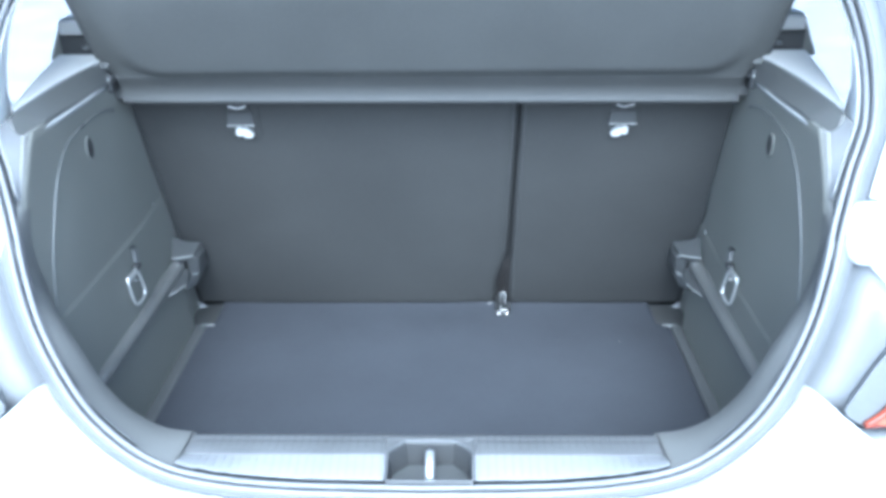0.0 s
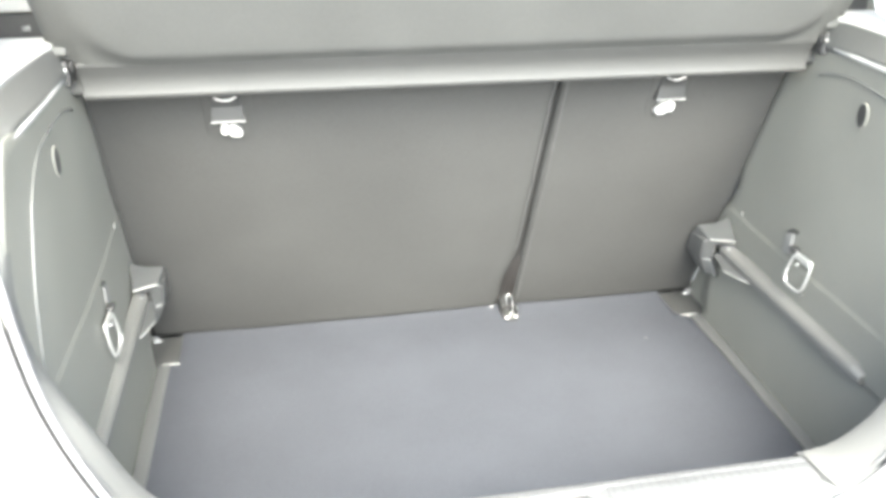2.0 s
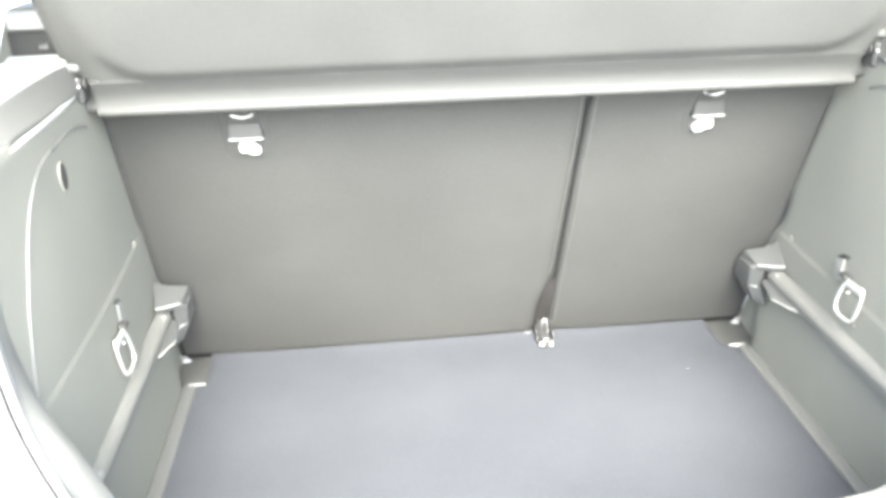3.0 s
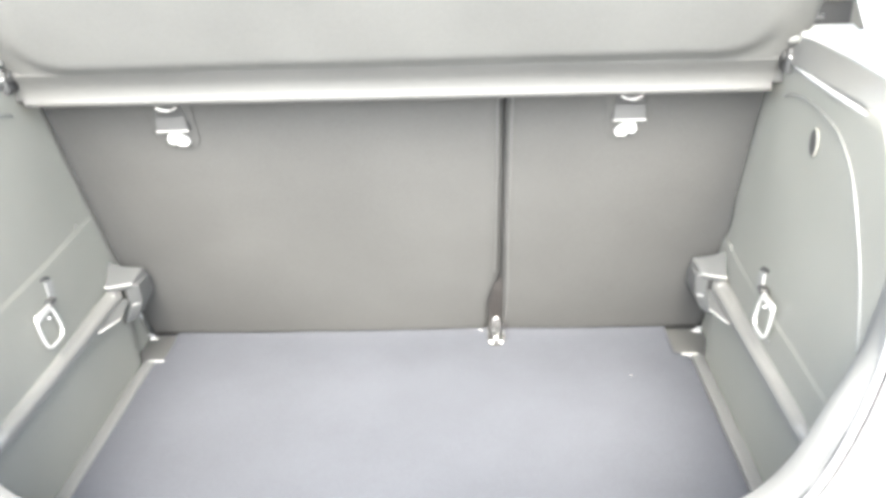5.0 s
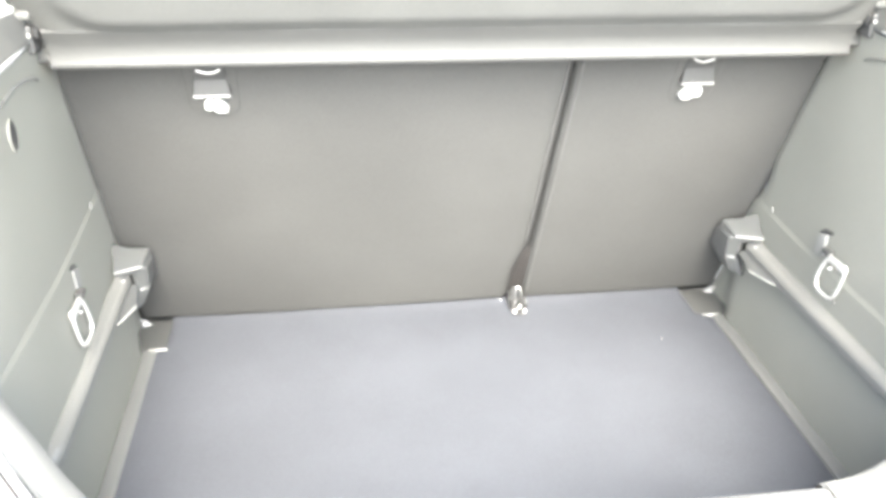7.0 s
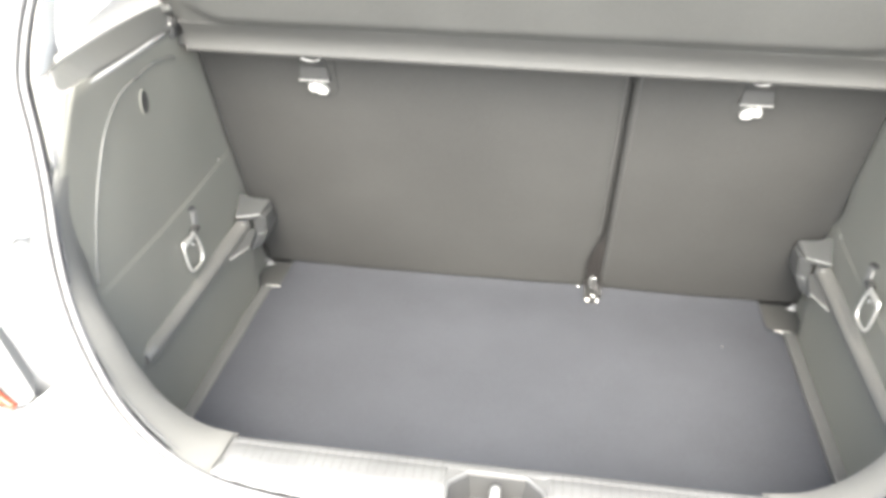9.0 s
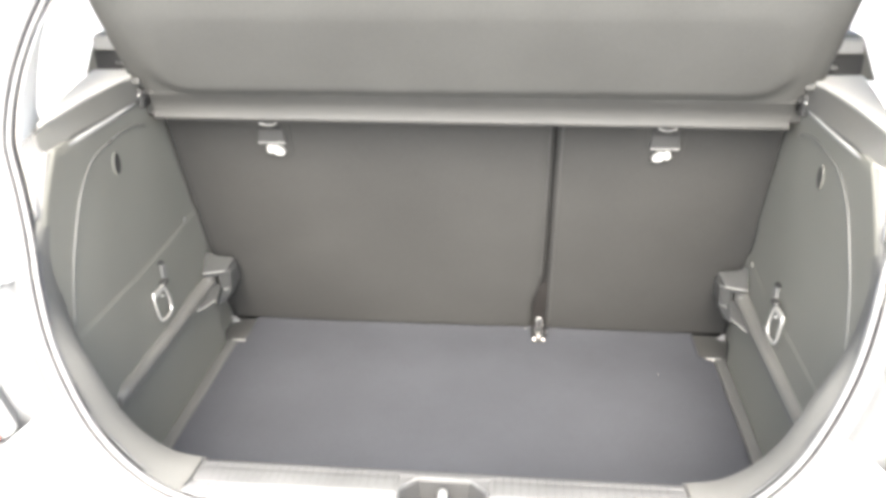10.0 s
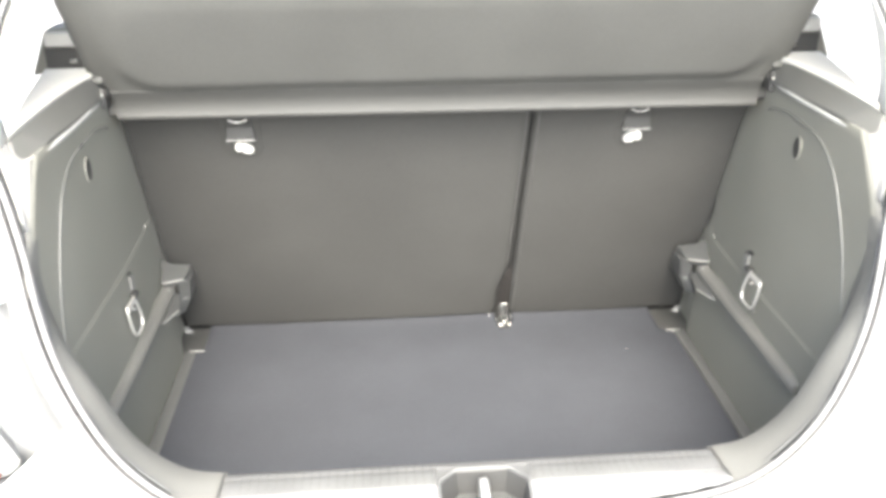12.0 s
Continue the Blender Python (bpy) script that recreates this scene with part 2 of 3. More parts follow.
def beside_opening(out):
    """Half of the opening's outline moved outward: half widths and heights."""
    pts = []
    for (w0, z0), (w1, z1), (w, z) in zip(half, half[2:], half[1:]):
        t = Vector((w1 - w0, z1 - z0)).normalized()
        pts.append((w + t.y * out, z - t.x * out))
    return pts


BUMPER_EDGE = [q for q in beside_opening(0.041) if q[1] < 0.825]


def bumper_top(w):
    w = abs(w)
    if w < 0.447:
        return min(BUMPER_EDGE, key=lambda q: abs(q[0] - w))[1]
    return max(0.824 - 0.8 * (w - 0.447), 0.76)


cols = [k / 80 * 0.8 for k in range(-80, 81)]
rows = []
for back, drop, level in ((0.06, 0.02, 0), (0.012, 0.002, 0), (0.002, 0.0, 0), (-0.06, 0.018, 0.35), (-0.12, 0.05, 0.8), (-0.15, 0.14, 1), (-0.15, 0.3, 1), (-0.1, 0.46, 1)):
    row = []
    for w in cols:
        top = bumper_top(w) * (1 - level) + 0.72 * level
        z0 = min(max(bumper_top(w), 0.7), 0.86)
        y = seal_y(z0) * (1 - level) + back + 0.3 * (abs(w) / 0.8) ** 3 * level
        row.append((XC + w, y, top - drop))
    rows.append(row)
part("bumper", grid(rows), PAINT, car, "white painted rear bumper", solid=0.004)

for s in SIDES:
    # outer side of the body, with the wheel arch line left plain
    prof = [(0.7, 0.24), (0.8, 0.45), (0.82, 0.75), (0.81, 0.85), (0.8, 0.89)]
    rows = []
    for y in (0.16, 0.24, 0.5, 0.9, 1.6):
        k = 0.94 if y < 0.2 else 1.0
        rows.append([(XC + s * w * k, y + (0.06 if z > 0.86 else 0) * (y < 1.5), z) for w, z in prof])
    part("quarter_panel", grid(rows), PAINT, car, "white painted body side", solid=0.004)
    window = part("side_window", grid([[(XC + s * w, y, z) for w, z in ((0.798, 0.892), (0.72, 1.2), (0.6, 1.49))] for y in (0.36, 0.9, 1.58)]), PANE, car, "clear side window pane", solid=0.003)
    window.visible_shadow = False
    # tail lamp
    def on_lamp(w, z, out=0.0):
        return (XC + s * w, -0.01 + 0.12 * max(w - 0.48, 0) + 0.3 * max(z - 0.81, 0) - out, z)
    outline = [(0.483, 0.8049), (0.4872, 0.7975), (0.4967, 0.789), (0.5094, 0.7822), (0.6542, 0.7732), (0.7018, 0.8725), (0.6912, 1.031), (0.6542, 1.105), (0.6172, 1.042), (0.5464, 0.8905), (0.5157, 0.8535)]
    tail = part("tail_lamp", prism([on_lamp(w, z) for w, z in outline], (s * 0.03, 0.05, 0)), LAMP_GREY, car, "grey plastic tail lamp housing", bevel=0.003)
    low = [(0.5178, 0.7843), (0.5591, 0.7811), (0.6479, 0.7785), (0.6806, 0.8514), (0.5696, 0.8514), (0.5559, 0.8271), (0.5358, 0.8038)]
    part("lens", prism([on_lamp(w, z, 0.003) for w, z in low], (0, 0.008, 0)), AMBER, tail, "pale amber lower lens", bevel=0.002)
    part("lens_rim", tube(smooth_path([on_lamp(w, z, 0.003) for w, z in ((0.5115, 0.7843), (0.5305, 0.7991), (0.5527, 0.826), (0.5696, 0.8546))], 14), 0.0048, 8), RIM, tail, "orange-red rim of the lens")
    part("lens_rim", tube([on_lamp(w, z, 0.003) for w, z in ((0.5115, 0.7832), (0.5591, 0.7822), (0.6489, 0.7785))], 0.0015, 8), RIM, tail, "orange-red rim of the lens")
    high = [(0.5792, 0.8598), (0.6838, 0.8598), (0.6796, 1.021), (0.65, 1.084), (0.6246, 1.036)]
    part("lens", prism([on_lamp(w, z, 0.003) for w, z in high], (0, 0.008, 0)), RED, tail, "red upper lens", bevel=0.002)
    # raised plate of the frame above the lamp corner, with its rubber buffer
    rows = []
    for i in range(17):
        row = []
        for j in range(9):
            d = 0.052 + 0.012 * j
            z0 = 0.957 - 0.737 * (d - 0.052)
            z = z0 + (1.22 - z0) * i / 16
            w = half_width(z) + d
            row.append((XC + s * w, seal_y(z) + 0.02 + 0.1 * (d - 0.052) + (0.009 if j == 0 or i == 0 else 0), z))
        rows.append(row)
    # Plain PAINT here, as the lit part beside the shade-coloured JAMB.
    part("pillar_plate", grid(rows), PAINT, car, "white painted plate of the tailgate frame", solid=0.004)
    o = (XC + s * 0.514, 0.06, 0.984)
    oval = [(math.copysign(abs(math.cos(a)) ** 0.8, math.cos(a)), math.copysign(abs(math.sin(a)) ** 0.8, math.sin(a))) for a in (2 * math.pi * k / 32 for k in range(32))]
    stop = part("buffer_stop", loop_solid([[(o[0] + 0.031 * k * u, o[1] + y, o[2] + 0.036 * k * v) for u, v in oval] for k, y in ((0.55, 0.0), (0.75, 0.002), (0.9, 0.008), (0.98, 0.017), (1.0, 0.028), (1.0, 0.052))]), PAINT, car, "white painted round buffer mount")
    # The mount's shadow on the plate, drawn as a dark ring.
    part("buffer_shadow", tube([(o[0] + 0.0315 * u, o[1] + 0.04, o[2] + 0.0365 * v) for u, v in oval], 0.0016, 6, True), LINE_GREY, stop, "dark ring for the shadow round the mount")
    # light pillar lining ahead of the seal
    inner = [p for p in ring_at(-0.003, 0.006) if p.z > 1.015 and (p.x - XC) * s > 0]
    inner.sort(key=lambda p: p.z)
    deep = [Vector((XC + s * (0.6 - 0.12 * max(p.z - 1.25, 0)), 0.5 + 0.35 * max(p.z - 1.1, 0), p.z + 0.03)) for p in inner]
    mids = [a.lerp(b, 0.22) + Vector((s * 0.006, 0, 0)) for a, b in zip(inner, deep)]
    part("pillar_lining", grid([inner, mids, [a.lerp(b, 0.34) + Vector((s * 0.012, 0, 0)) for a, b in zip(inner, deep)]]), PILLAR, car, "light grey fabric pillar lining", solid=0.003)
    foot_in = [p for p in inner if p.z < 1.1]
    foot_out = [Vector((XC + s * (0.4755 + 1.1 * max(p.z - 1.068, 0)), 0.108 + 0.6 * max(p.z - 1.05, 0) + 0.5 * (p.z - 0.985) + 0.9 * (p.z - 0.985) ** 2, p.z)) for p in foot_in]
    part("lining_foot", grid([foot_in, [a.lerp(b, 0.5) + Vector((s * 0.002, 0.002, 0)) for a, b in zip(foot_in, foot_out)], foot_out]), PALE_GREY, car, "grey foot of the pillar lining", solid=0.002)
    # shoulder on top of the shelf ledge
    sh = [(0.478, 0.395, 1.121), (0.496, 0.3, 1.112), (0.506, 0.2, 1.104), (0.514, 0.205, 1.105), (0.533, 0.32, 1.115), (0.55, 0.43, 1.122), (0.478, 0.43, 1.122)]
    part("shoulder", prism([(XC + s * w, y, z) for w, y, z in sh], (0, 0, -0.012)), SHOULDER, car, "grey plastic shoulder above the shelf ledge", bevel=0.003)
    # dark belt guide behind the shelf
    bolster = part("belt_guide", prism([(XC + s * 0.576, 0.45, 1.108), (XC + s * 0.548, 0.45, 1.17), (XC + s * 0.43, 0.45, 1.176), (XC + s * 0.43, 0.45, 1.118)], (0, 0.05, 0)), TRIM, car, "dark plastic belt guide behind the shelf", bevel=0.004)
    part("lip", box(*sorted((XC + s * 0.547, XC + s * 0.46)), 0.438, 0.452, 1.148, 1.168), SHOULDER, bolster, bevel=0.003)
    # Dark box set proud of the guide; its colour gives the slot's shade.
    part("slot", box(*sorted((XC + s * 0.552, XC + s * 0.48)), 0.445, 0.4505, 1.118, 1.145), PIT, bolster, bevel=0.002)
    part("buckle", box(*sorted((XC + s * 0.519, XC + s * 0.508)), 0.442, 0.4448, 1.1255, 1.1325), STEEL, bolster, bevel=0.001)

# unseen roof, raised tailgate and plain front wall, added to close and shade the boot
part("roof", grid([[(XC + w, y, z - 0.05 * (w / 0.58) ** 4) for w in (-0.58, -0.5, -0.3, 0, 0.3, 0.5, 0.58)] for y, z in ((0.5, 1.51), (0.7, 1.54), (1.1, 1.56), (1.6, 1.55))]), PAINT, car, "white painted roof", solid=0.03)
gate = part("tailgate", grid([[(XC + w, y, z - 0.04 * (w / 0.55) ** 2) for w in (-0.55, -0.4, 0, 0.4, 0.55)] for y, z in ((0.12, 1.76), (-0.06, 1.85), (-0.2, 1.905), (-0.28, 1.93))]), PAINT, car, "white painted open tailgate", solid=0.05, bevel=0.01)
part("tailgate_trim", grid([[(XC + w, y, z - 0.04 * (w / 0.55) ** 2 - 0.034) for w in (-0.46, -0.3, 0, 0.3, 0.46)] for y, z in ((0.08, 1.78), (-0.02, 1.83), (-0.14, 1.88), (-0.24, 1.915))]), DARK, gate, "black plastic inner trim", solid=0.006)
pane = part("rear_window", grid([[(XC + w, y, z - 0.04 * (w / 0.55) ** 2) for w in (-0.5, -0.3, 0, 0.3, 0.5)] for y, z in ((0.54, 1.545), (0.3, 1.67), (0.12, 1.765))]), PANE, gate, "clear rear window pane", solid=0.004)
pane.visible_shadow = False
for s in SIDES:
    part("window_frame", tube([(XC + s * 0.52, y, z - 0.036) for y, z in ((0.56, 1.535), (0.3, 1.67), (0.1, 1.77))], 0.02, 10), PAINT, gate)
part("front_wall", grid([[(XC + w, 1.58, z) for w in (-0.8, 0, 0.8)] for z in (0.25, 0.9, 1.55)]), DARK, car, "plain dark wall closing the unseen cabin", solid=0.02)
part("underfloor", grid([[(XC + w, y, 0.3) for w in (-0.79, 0, 0.79)] for y in (0.0, 0.8, 1.58)]), DARK, car, "plain dark sheet closing the underfloor", solid=0.02)

# ---- boot floor carpet ----
mat_ob = thing("boot_carpet", "blue-grey felt carpet on the boot floor", "carpet")
bm = bmesh.new()
nx, ny = 60, 44
vs = {}
for i in range(nx + 1):
    for j in range(ny + 1):
        x, y = -0.455 + 0.913 * i / nx, 0.02 + 0.682 * j / ny
        if y > 0.604:
            x = max(min(x, 0.435), -0.438)
        vs[i, j] = bm.verts.new((x, y, FLOOR + 0.004 * min(max((y - 0.668) / 0.02, 0), 1) ** 2 + 0.0016 * noise.noise((x * 7, y * 7, 3.1)) - 0.001))
for i in range(nx):
    for j in range(ny):
        bm.faces.new((vs[i, j], vs[i + 1, j], vs[i + 1, j + 1], vs[i, j + 1]))
bmesh.ops.remove_doubles(bm, verts=bm.verts, dist=0.00001)
part("felt", bm, CARPET, mat_ob, solid=0.004)

base = part("boot_floor_pan", box(-0.52, 0.53, 0.02, 0.74, FLOOR - 0.03, FLOOR - 0.012), DARK, None)
tagged(base, "black plastic floor pan under the carpet", "floor", kind="structure")

# ---- side trims ----
ARCH = [(0.402, 1.044), (0.39, 1.049), (0.347, 1.056), (0.295, 1.053), (0.253, 1.047), (0.225, 1.034), (0.197, 1.01), (0.17, 0.971), (0.15, 0.935), (0.134, 0.894), (0.124, 0.86)]
INNER = [(0.286, 0.040, 0.733), (0.326, 0.041, 0.74), (0.36, 0.044, 0.76), (0.388, 0.049, 0.79), (0.41, 0.056, 0.83), (0.432, 0.068, 0.88),
         (0.453, 0.088, 0.94), (0.468, 0.112, 1.0), (0.473, 0.137, 1.05), (0.4745, 0.16, 1.083)]
OUTER = [(0.29, 0.7375), (0.338, 0.7605), (0.374, 0.79), (0.402, 0.824), (0.423, 0.86), (0.443, 0.9), (0.458, 0.945), (0.468, 0.985)]


def beside_seal(w, z):
    """The point of the seal's inner side nearest to a half width and height."""
    rim = [q for q in ring_at(0.003, 0.0) if q.x > XC and q.z < 1.2]
    q = min(rim, key=lambda q: (q.x - XC - w) ** 2 + (q.z - z) ** 2)
    return (q.x - XC, q.y, q.z)


def front_edge(z):
    """Where the side wall begins behind the front return."""
    if z < 0.95:
        return 0.075
    return 0.075 + 0.5 * (z - 0.95) + 1.2 * (z - 0.95) ** 2


def side_trim(s):
    crease = 0.848 if s < 0 else 0.778
    t = thing("boot_side_trim", "dark grey grained plastic boot side trim", "trim panel", "boot side trims")
    # main wall
    rows = []
    levels = sorted([FLOOR - 0.01 + (1.084 - FLOOR + 0.01) * k / 40 for k in range(41)] + [0.6999, 0.7001, crease + 0.001, crease, crease - 0.003, crease - 0.007, crease - 0.0075])
    for z in levels:
        row = []
        for j in range(31):
            y0 = front_edge(z)
            y = y0 + (seat_y(z) - 0.002 - (0.013 * max(0, 1 - ((z - 0.805) / 0.042) ** 2) if s > 0 else 0) - y0) * j / 30
            if z < 0.7:
                w = HALF + 0.003 + 0.019 * min(max((y - 0.585) / 0.035, 0), 1) ** 2
            elif z < crease:
                w = HALF - 0.0015 * min(1, (crease - z) / 0.007)
            else:
                w = HALF
            w += 0.006 * min(max((y - 0.3) / 0.2, 0), 1.5) ** 2 if y > 0.3 and z > 0.7 else 0
            w += 0.0012 * noise.noise((y * 5, z * 5, s))
            row.append((XC + s * w, y, z))
        rows.append(row)
    wall = part("wall_panel", slab(rows, (s * 0.006, 0, 0)), TRIM, t)
    # front return between the seal and the wall
    n = 40
    rolled, outer, inn, deep, mid, flare = [], [], [], [], [], []
    for p, q in zip(smooth_path(INNER, n), smooth_path([beside_seal(w, z) for w, z in OUTER] + [(0.4735, 0.112, 1.018), (0.4745, 0.139, 1.057), (0.4755, 0.156, 1.083)], n)):
        f = min(max((p.z - 0.74) / 0.1, 0), 1)
        g = min(max((p.z - 0.8) / 0.12, 0), 1)
        flare.append(g)
        o, i = Vector((XC + s * q.x, q.y, q.z)), Vector((XC + s * p.x, p.y, p.z))
        # higher up the return runs out flush into the wall
        k = min(max((p.z - 0.84) / 0.08, 0), 1)
        k = k * k * (3 - 2 * k)
        flush = Vector((XC + s * (HALF + 0.001), max(0.12, front_edge(p.z) + 0.05), p.z))
        i = i.lerp(o.lerp(flush, 0.45), k)
        outer.append(o)
        inn.append(i)
        mid.append(o.lerp(i, 0.55) + Vector((-s * 0.002 * f * (1 - k), 0, 0)))
        deep.append(Vector((XC + s * ((p.x + 0.03) * (1 - f) + (HALF + 0.003) * f), p.y + 0.05, p.z - 0.1 * (1 - f))).lerp(flush + Vector((s * 0.004, 0, 0)), k))
        rolled.append(o + Vector((s * (0.003 + 0.003 * k), 0.001, 0)))
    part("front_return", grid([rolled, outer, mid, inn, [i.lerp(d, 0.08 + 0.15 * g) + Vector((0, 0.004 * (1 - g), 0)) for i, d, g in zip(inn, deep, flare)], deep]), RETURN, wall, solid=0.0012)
    # moulded arch line of the side cover
    part("cover_bead", tube([(XC + s * (HALF - 0.0005), y, z) for y, z in [(p.x, p.y) for p in smooth_path([(y, z, 0) for y, z in ARCH], 50)]], 0.0017, 8), LEDGE, wall)
    # small rear tab on the crease
    tab_y = 0.481 if s < 0 else 0.516
    part("tab", tube([(XC + s * (HALF - 0.001), tab_y, crease + 0.006), (XC + s * (HALF - 0.001), tab_y + 0.004, crease + 0.0135)], 0.0011, 8), LEDGE, wall)
    # oval hole
    part("hole", prism([(XC + s * (HALF - 0.0022), 0.302 + 0.0085 * math.cos(q), 1.019 + 0.0145 * math.sin(q)) for q in (2 * math.pi * k / 24 for k in range(24))], (s * 0.004, 0, 0)), DARK, wall, "dark oval access hole", smooth=False)
    part("hole_rim", tube([(XC + s * (HALF - 0.001), 0.302 + 0.0095 * math.cos(q), 1.019 + 0.0155 * math.sin(q)) for q in (2 * math.pi * k / 24 for k in range(24))], 0.0016, 6, True), TRIM, wall)
    # long rail
    rail = [[(XC + s * w, y, z) for w, z in ((HALF + 0.004, 0.7255), (HALF - 0.011, 0.72), (HALF - 0.015, 0.714), (HALF - 0.013, 0.70), (HALF + 0.004, 0.694))] for y in (0.545, 0.5, 0.35, 0.196)]
    rail.append([(XC + s * w, 0.179, z) for w, z in ((HALF + 0.004, 0.7185), (HALF - 0.006, 0.713), (HALF - 0.009, 0.709), (HALF - 0.008, 0.699), (HALF + 0.004, 0.694))])
    part("rail", loop_solid(rail), RAIL, t, "raised rail along the trim", bevel=0.004, steps=3)
    # floor edge strip
    part("floor_strip", box(*sorted((XC + s * 0.455, XC + s * 0.476)), 0.03, 0.598, FLOOR - 0.006, FLOOR + 0.004), STRIP, t, bevel=0.003)
    # rear corner well with a front lip, its highlight painted pale
    part("corner_well", box(*sorted((XC + s * 0.425, XC + s * 0.5)), 0.603, 0.71, FLOOR - 0.012, FLOOR - 0.002), WELL, t)
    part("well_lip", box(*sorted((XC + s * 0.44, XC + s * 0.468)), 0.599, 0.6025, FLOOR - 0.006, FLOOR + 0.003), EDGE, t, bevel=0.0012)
    # seat hinge cover
    h = HALF
    def body(rows):
        return loop_solid([[(XC + s * w, y, z) for w, y, z in row] for row in rows])
    block = body((
        ((h - 0.0285, 0.556, 0.7265), (h - 0.014, 0.540, 0.7295), (h + 0.003, 0.525, 0.7355), (h + 0.003, 0.531, 0.725), (h - 0.014, 0.546, 0.718), (h - 0.0275, 0.561, 0.7145)),
        ((h - 0.032, 0.574, 0.733), (h - 0.012, 0.562, 0.738), (h + 0.006, 0.548, 0.744), (h + 0.006, 0.56, 0.716), (h - 0.012, 0.57, 0.712), (h - 0.031, 0.582, 0.711)),
        ((h - 0.035, 0.594, 0.737), (h - 0.008, 0.586, 0.743), (h + 0.014, 0.572, 0.76), (h + 0.014, 0.596, 0.712), (h - 0.01, 0.604, 0.708), (h - 0.034, 0.608, 0.706)),
    ))
    hc = part("hinge_cover", block, GLOSS, t, "moulded seat hinge cover", bevel=0.003, steps=3)
    stem = body((
        ((h - 0.035, 0.5635, 0.722), (h - 0.0165, 0.5515, 0.7215), (h - 0.004, 0.566, 0.7215), (h - 0.004, 0.6, 0.72), (h - 0.035, 0.607, 0.72)),
        ((h - 0.031, 0.5735, 0.682), (h - 0.0165, 0.5595, 0.684), (h - 0.004, 0.568, 0.684), (h - 0.004, 0.61, 0.68), (h - 0.031, 0.625, 0.68)),
        ((h - 0.017, 0.574, 0.652), (h - 0.010, 0.549, 0.656), (h - 0.001, 0.553, 0.656), (h - 0.001, 0.6, 0.65), (h - 0.015, 0.61, 0.65)),
    ))
    part("cover_stem", stem, GLOSS, hc, bevel=0.003, steps=3)
    gusset = body((
        ((h - 0.0135, 0.442, 0.7025), (h - 0.0295, 0.499, 0.6965), (h - 0.019, 0.556, 0.699), (h - 0.006, 0.535, 0.711), (h, 0.452, 0.708)),
        ((h - 0.003, 0.446, 0.697), (h - 0.017, 0.506, 0.688), (h - 0.012, 0.56, 0.688), (h + 0.002, 0.54, 0.69), (h + 0.002, 0.452, 0.698)),
    ))
    part("gusset", gusset, GLOSS, hc, bevel=0.002, steps=3)
    part("rail_cap", body((
        ((h - 0.012, 0.528, 0.7215), (h + 0.002, 0.524, 0.7225), (h + 0.002, 0.532, 0.71), (h - 0.012, 0.534, 0.71)),
        ((h - 0.012, 0.548, 0.7215), (h + 0.002, 0.544, 0.7225), (h + 0.002, 0.55, 0.71), (h - 0.012, 0.552, 0.71)),
    )), GLOSS, hc, bevel=0.002, steps=3)
    # Pale bars painted along the cover's edges as their highlights.
    for a, b, k in (((h - 0.0275, 0.5555, 0.7257), (h + 0.001, 0.5255, 0.7345), 0.0013), ((h - 0.0275, 0.571, 0.683), (h - 0.019, 0.5615, 0.684), 0.0011), ((h - 0.0275, 0.4985, 0.696), (h - 0.0145, 0.446, 0.7015), 0.0011), ((h - 0.011, 0.5275, 0.7208), (h - 0.001, 0.5245, 0.7215), 0.0012)):
        part("edge_highlight", tube([(XC + s * q[0], q[1], q[2]) for q in (a, b)], k, 8), EDGE, hc)
    # ledge that carries the shelf
    ledge = [
        [(XC + s * w, 0.42, z) for w, z in ((h + 0.03, 1.07), (h - 0.002, 1.078), (h - 0.003, 1.086), (h + 0.004, 1.12), (h + 0.03, 1.12))],
        [(XC + s * w, 0.3, z) for w, z in ((h + 0.03, 1.07), (h - 0.002, 1.079), (h - 0.003, 1.087), (h + 0.02, 1.111), (h + 0.04, 1.111))],
        [(XC + s * w, 0.22, z) for w, z in ((h + 0.035, 1.072), (h + 0.001, 1.08), (h, 1.088), (h + 0.03, 1.1035), (h + 0.036, 1.1035))],
        [(XC + s * w, 0.198, z) for w, z in ((h + 0.033, 1.07), (h + 0.004, 1.077), (h + 0.003, 1.084), (h + 0.029, 1.1015), (h + 0.035, 1.1015))],
        [(XC + s * w, y, z) for w, y, z in ((h + 0.034, 0.16, 1.064), (h + 0.02, 0.16, 1.0675), (h + 0.02, 0.164, 1.0745), (h + 0.03, 0.179, 1.0985), (h + 0.035, 0.179, 1.0985))],
    ]
    lines = [smooth_path([sec[k] for sec in ledge], 14) for k in range(5)]
    part("shelf_ledge", loop_solid([list(sec) for sec in zip(*lines)]), RAMP, t, "smooth sloping ledge that carries the shelf", bevel=0.003, steps=3)
    # The highlight along the ledge's lower edge is painted as a pale tube.
    part("ledge_edge", tube([(XC + s * (h + e), y, z) for e, y, z in ((0.001, 0.382, 1.0835), (0.0, 0.33, 1.0825), (0.001, 0.26, 1.081), (0.004, 0.2, 1.0795), (0.0195, 0.161, 1.0705))], 0.0042, 8), SHOULDER, t, "rounded lower edge of the ledge, pale for its highlight")
    clip = part("shelf_clip", box(*sorted((XC + s * (h + 0.01), XC + s * (h - 0.005))), 0.4, 0.428, 1.07, 1.1), PIT, t, "dark socket of the shelf hinge", bevel=0.003)
    # Glint on the socket, painted as a pale bar.
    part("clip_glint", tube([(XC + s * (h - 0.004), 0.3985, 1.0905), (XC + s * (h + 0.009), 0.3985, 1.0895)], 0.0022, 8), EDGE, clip)
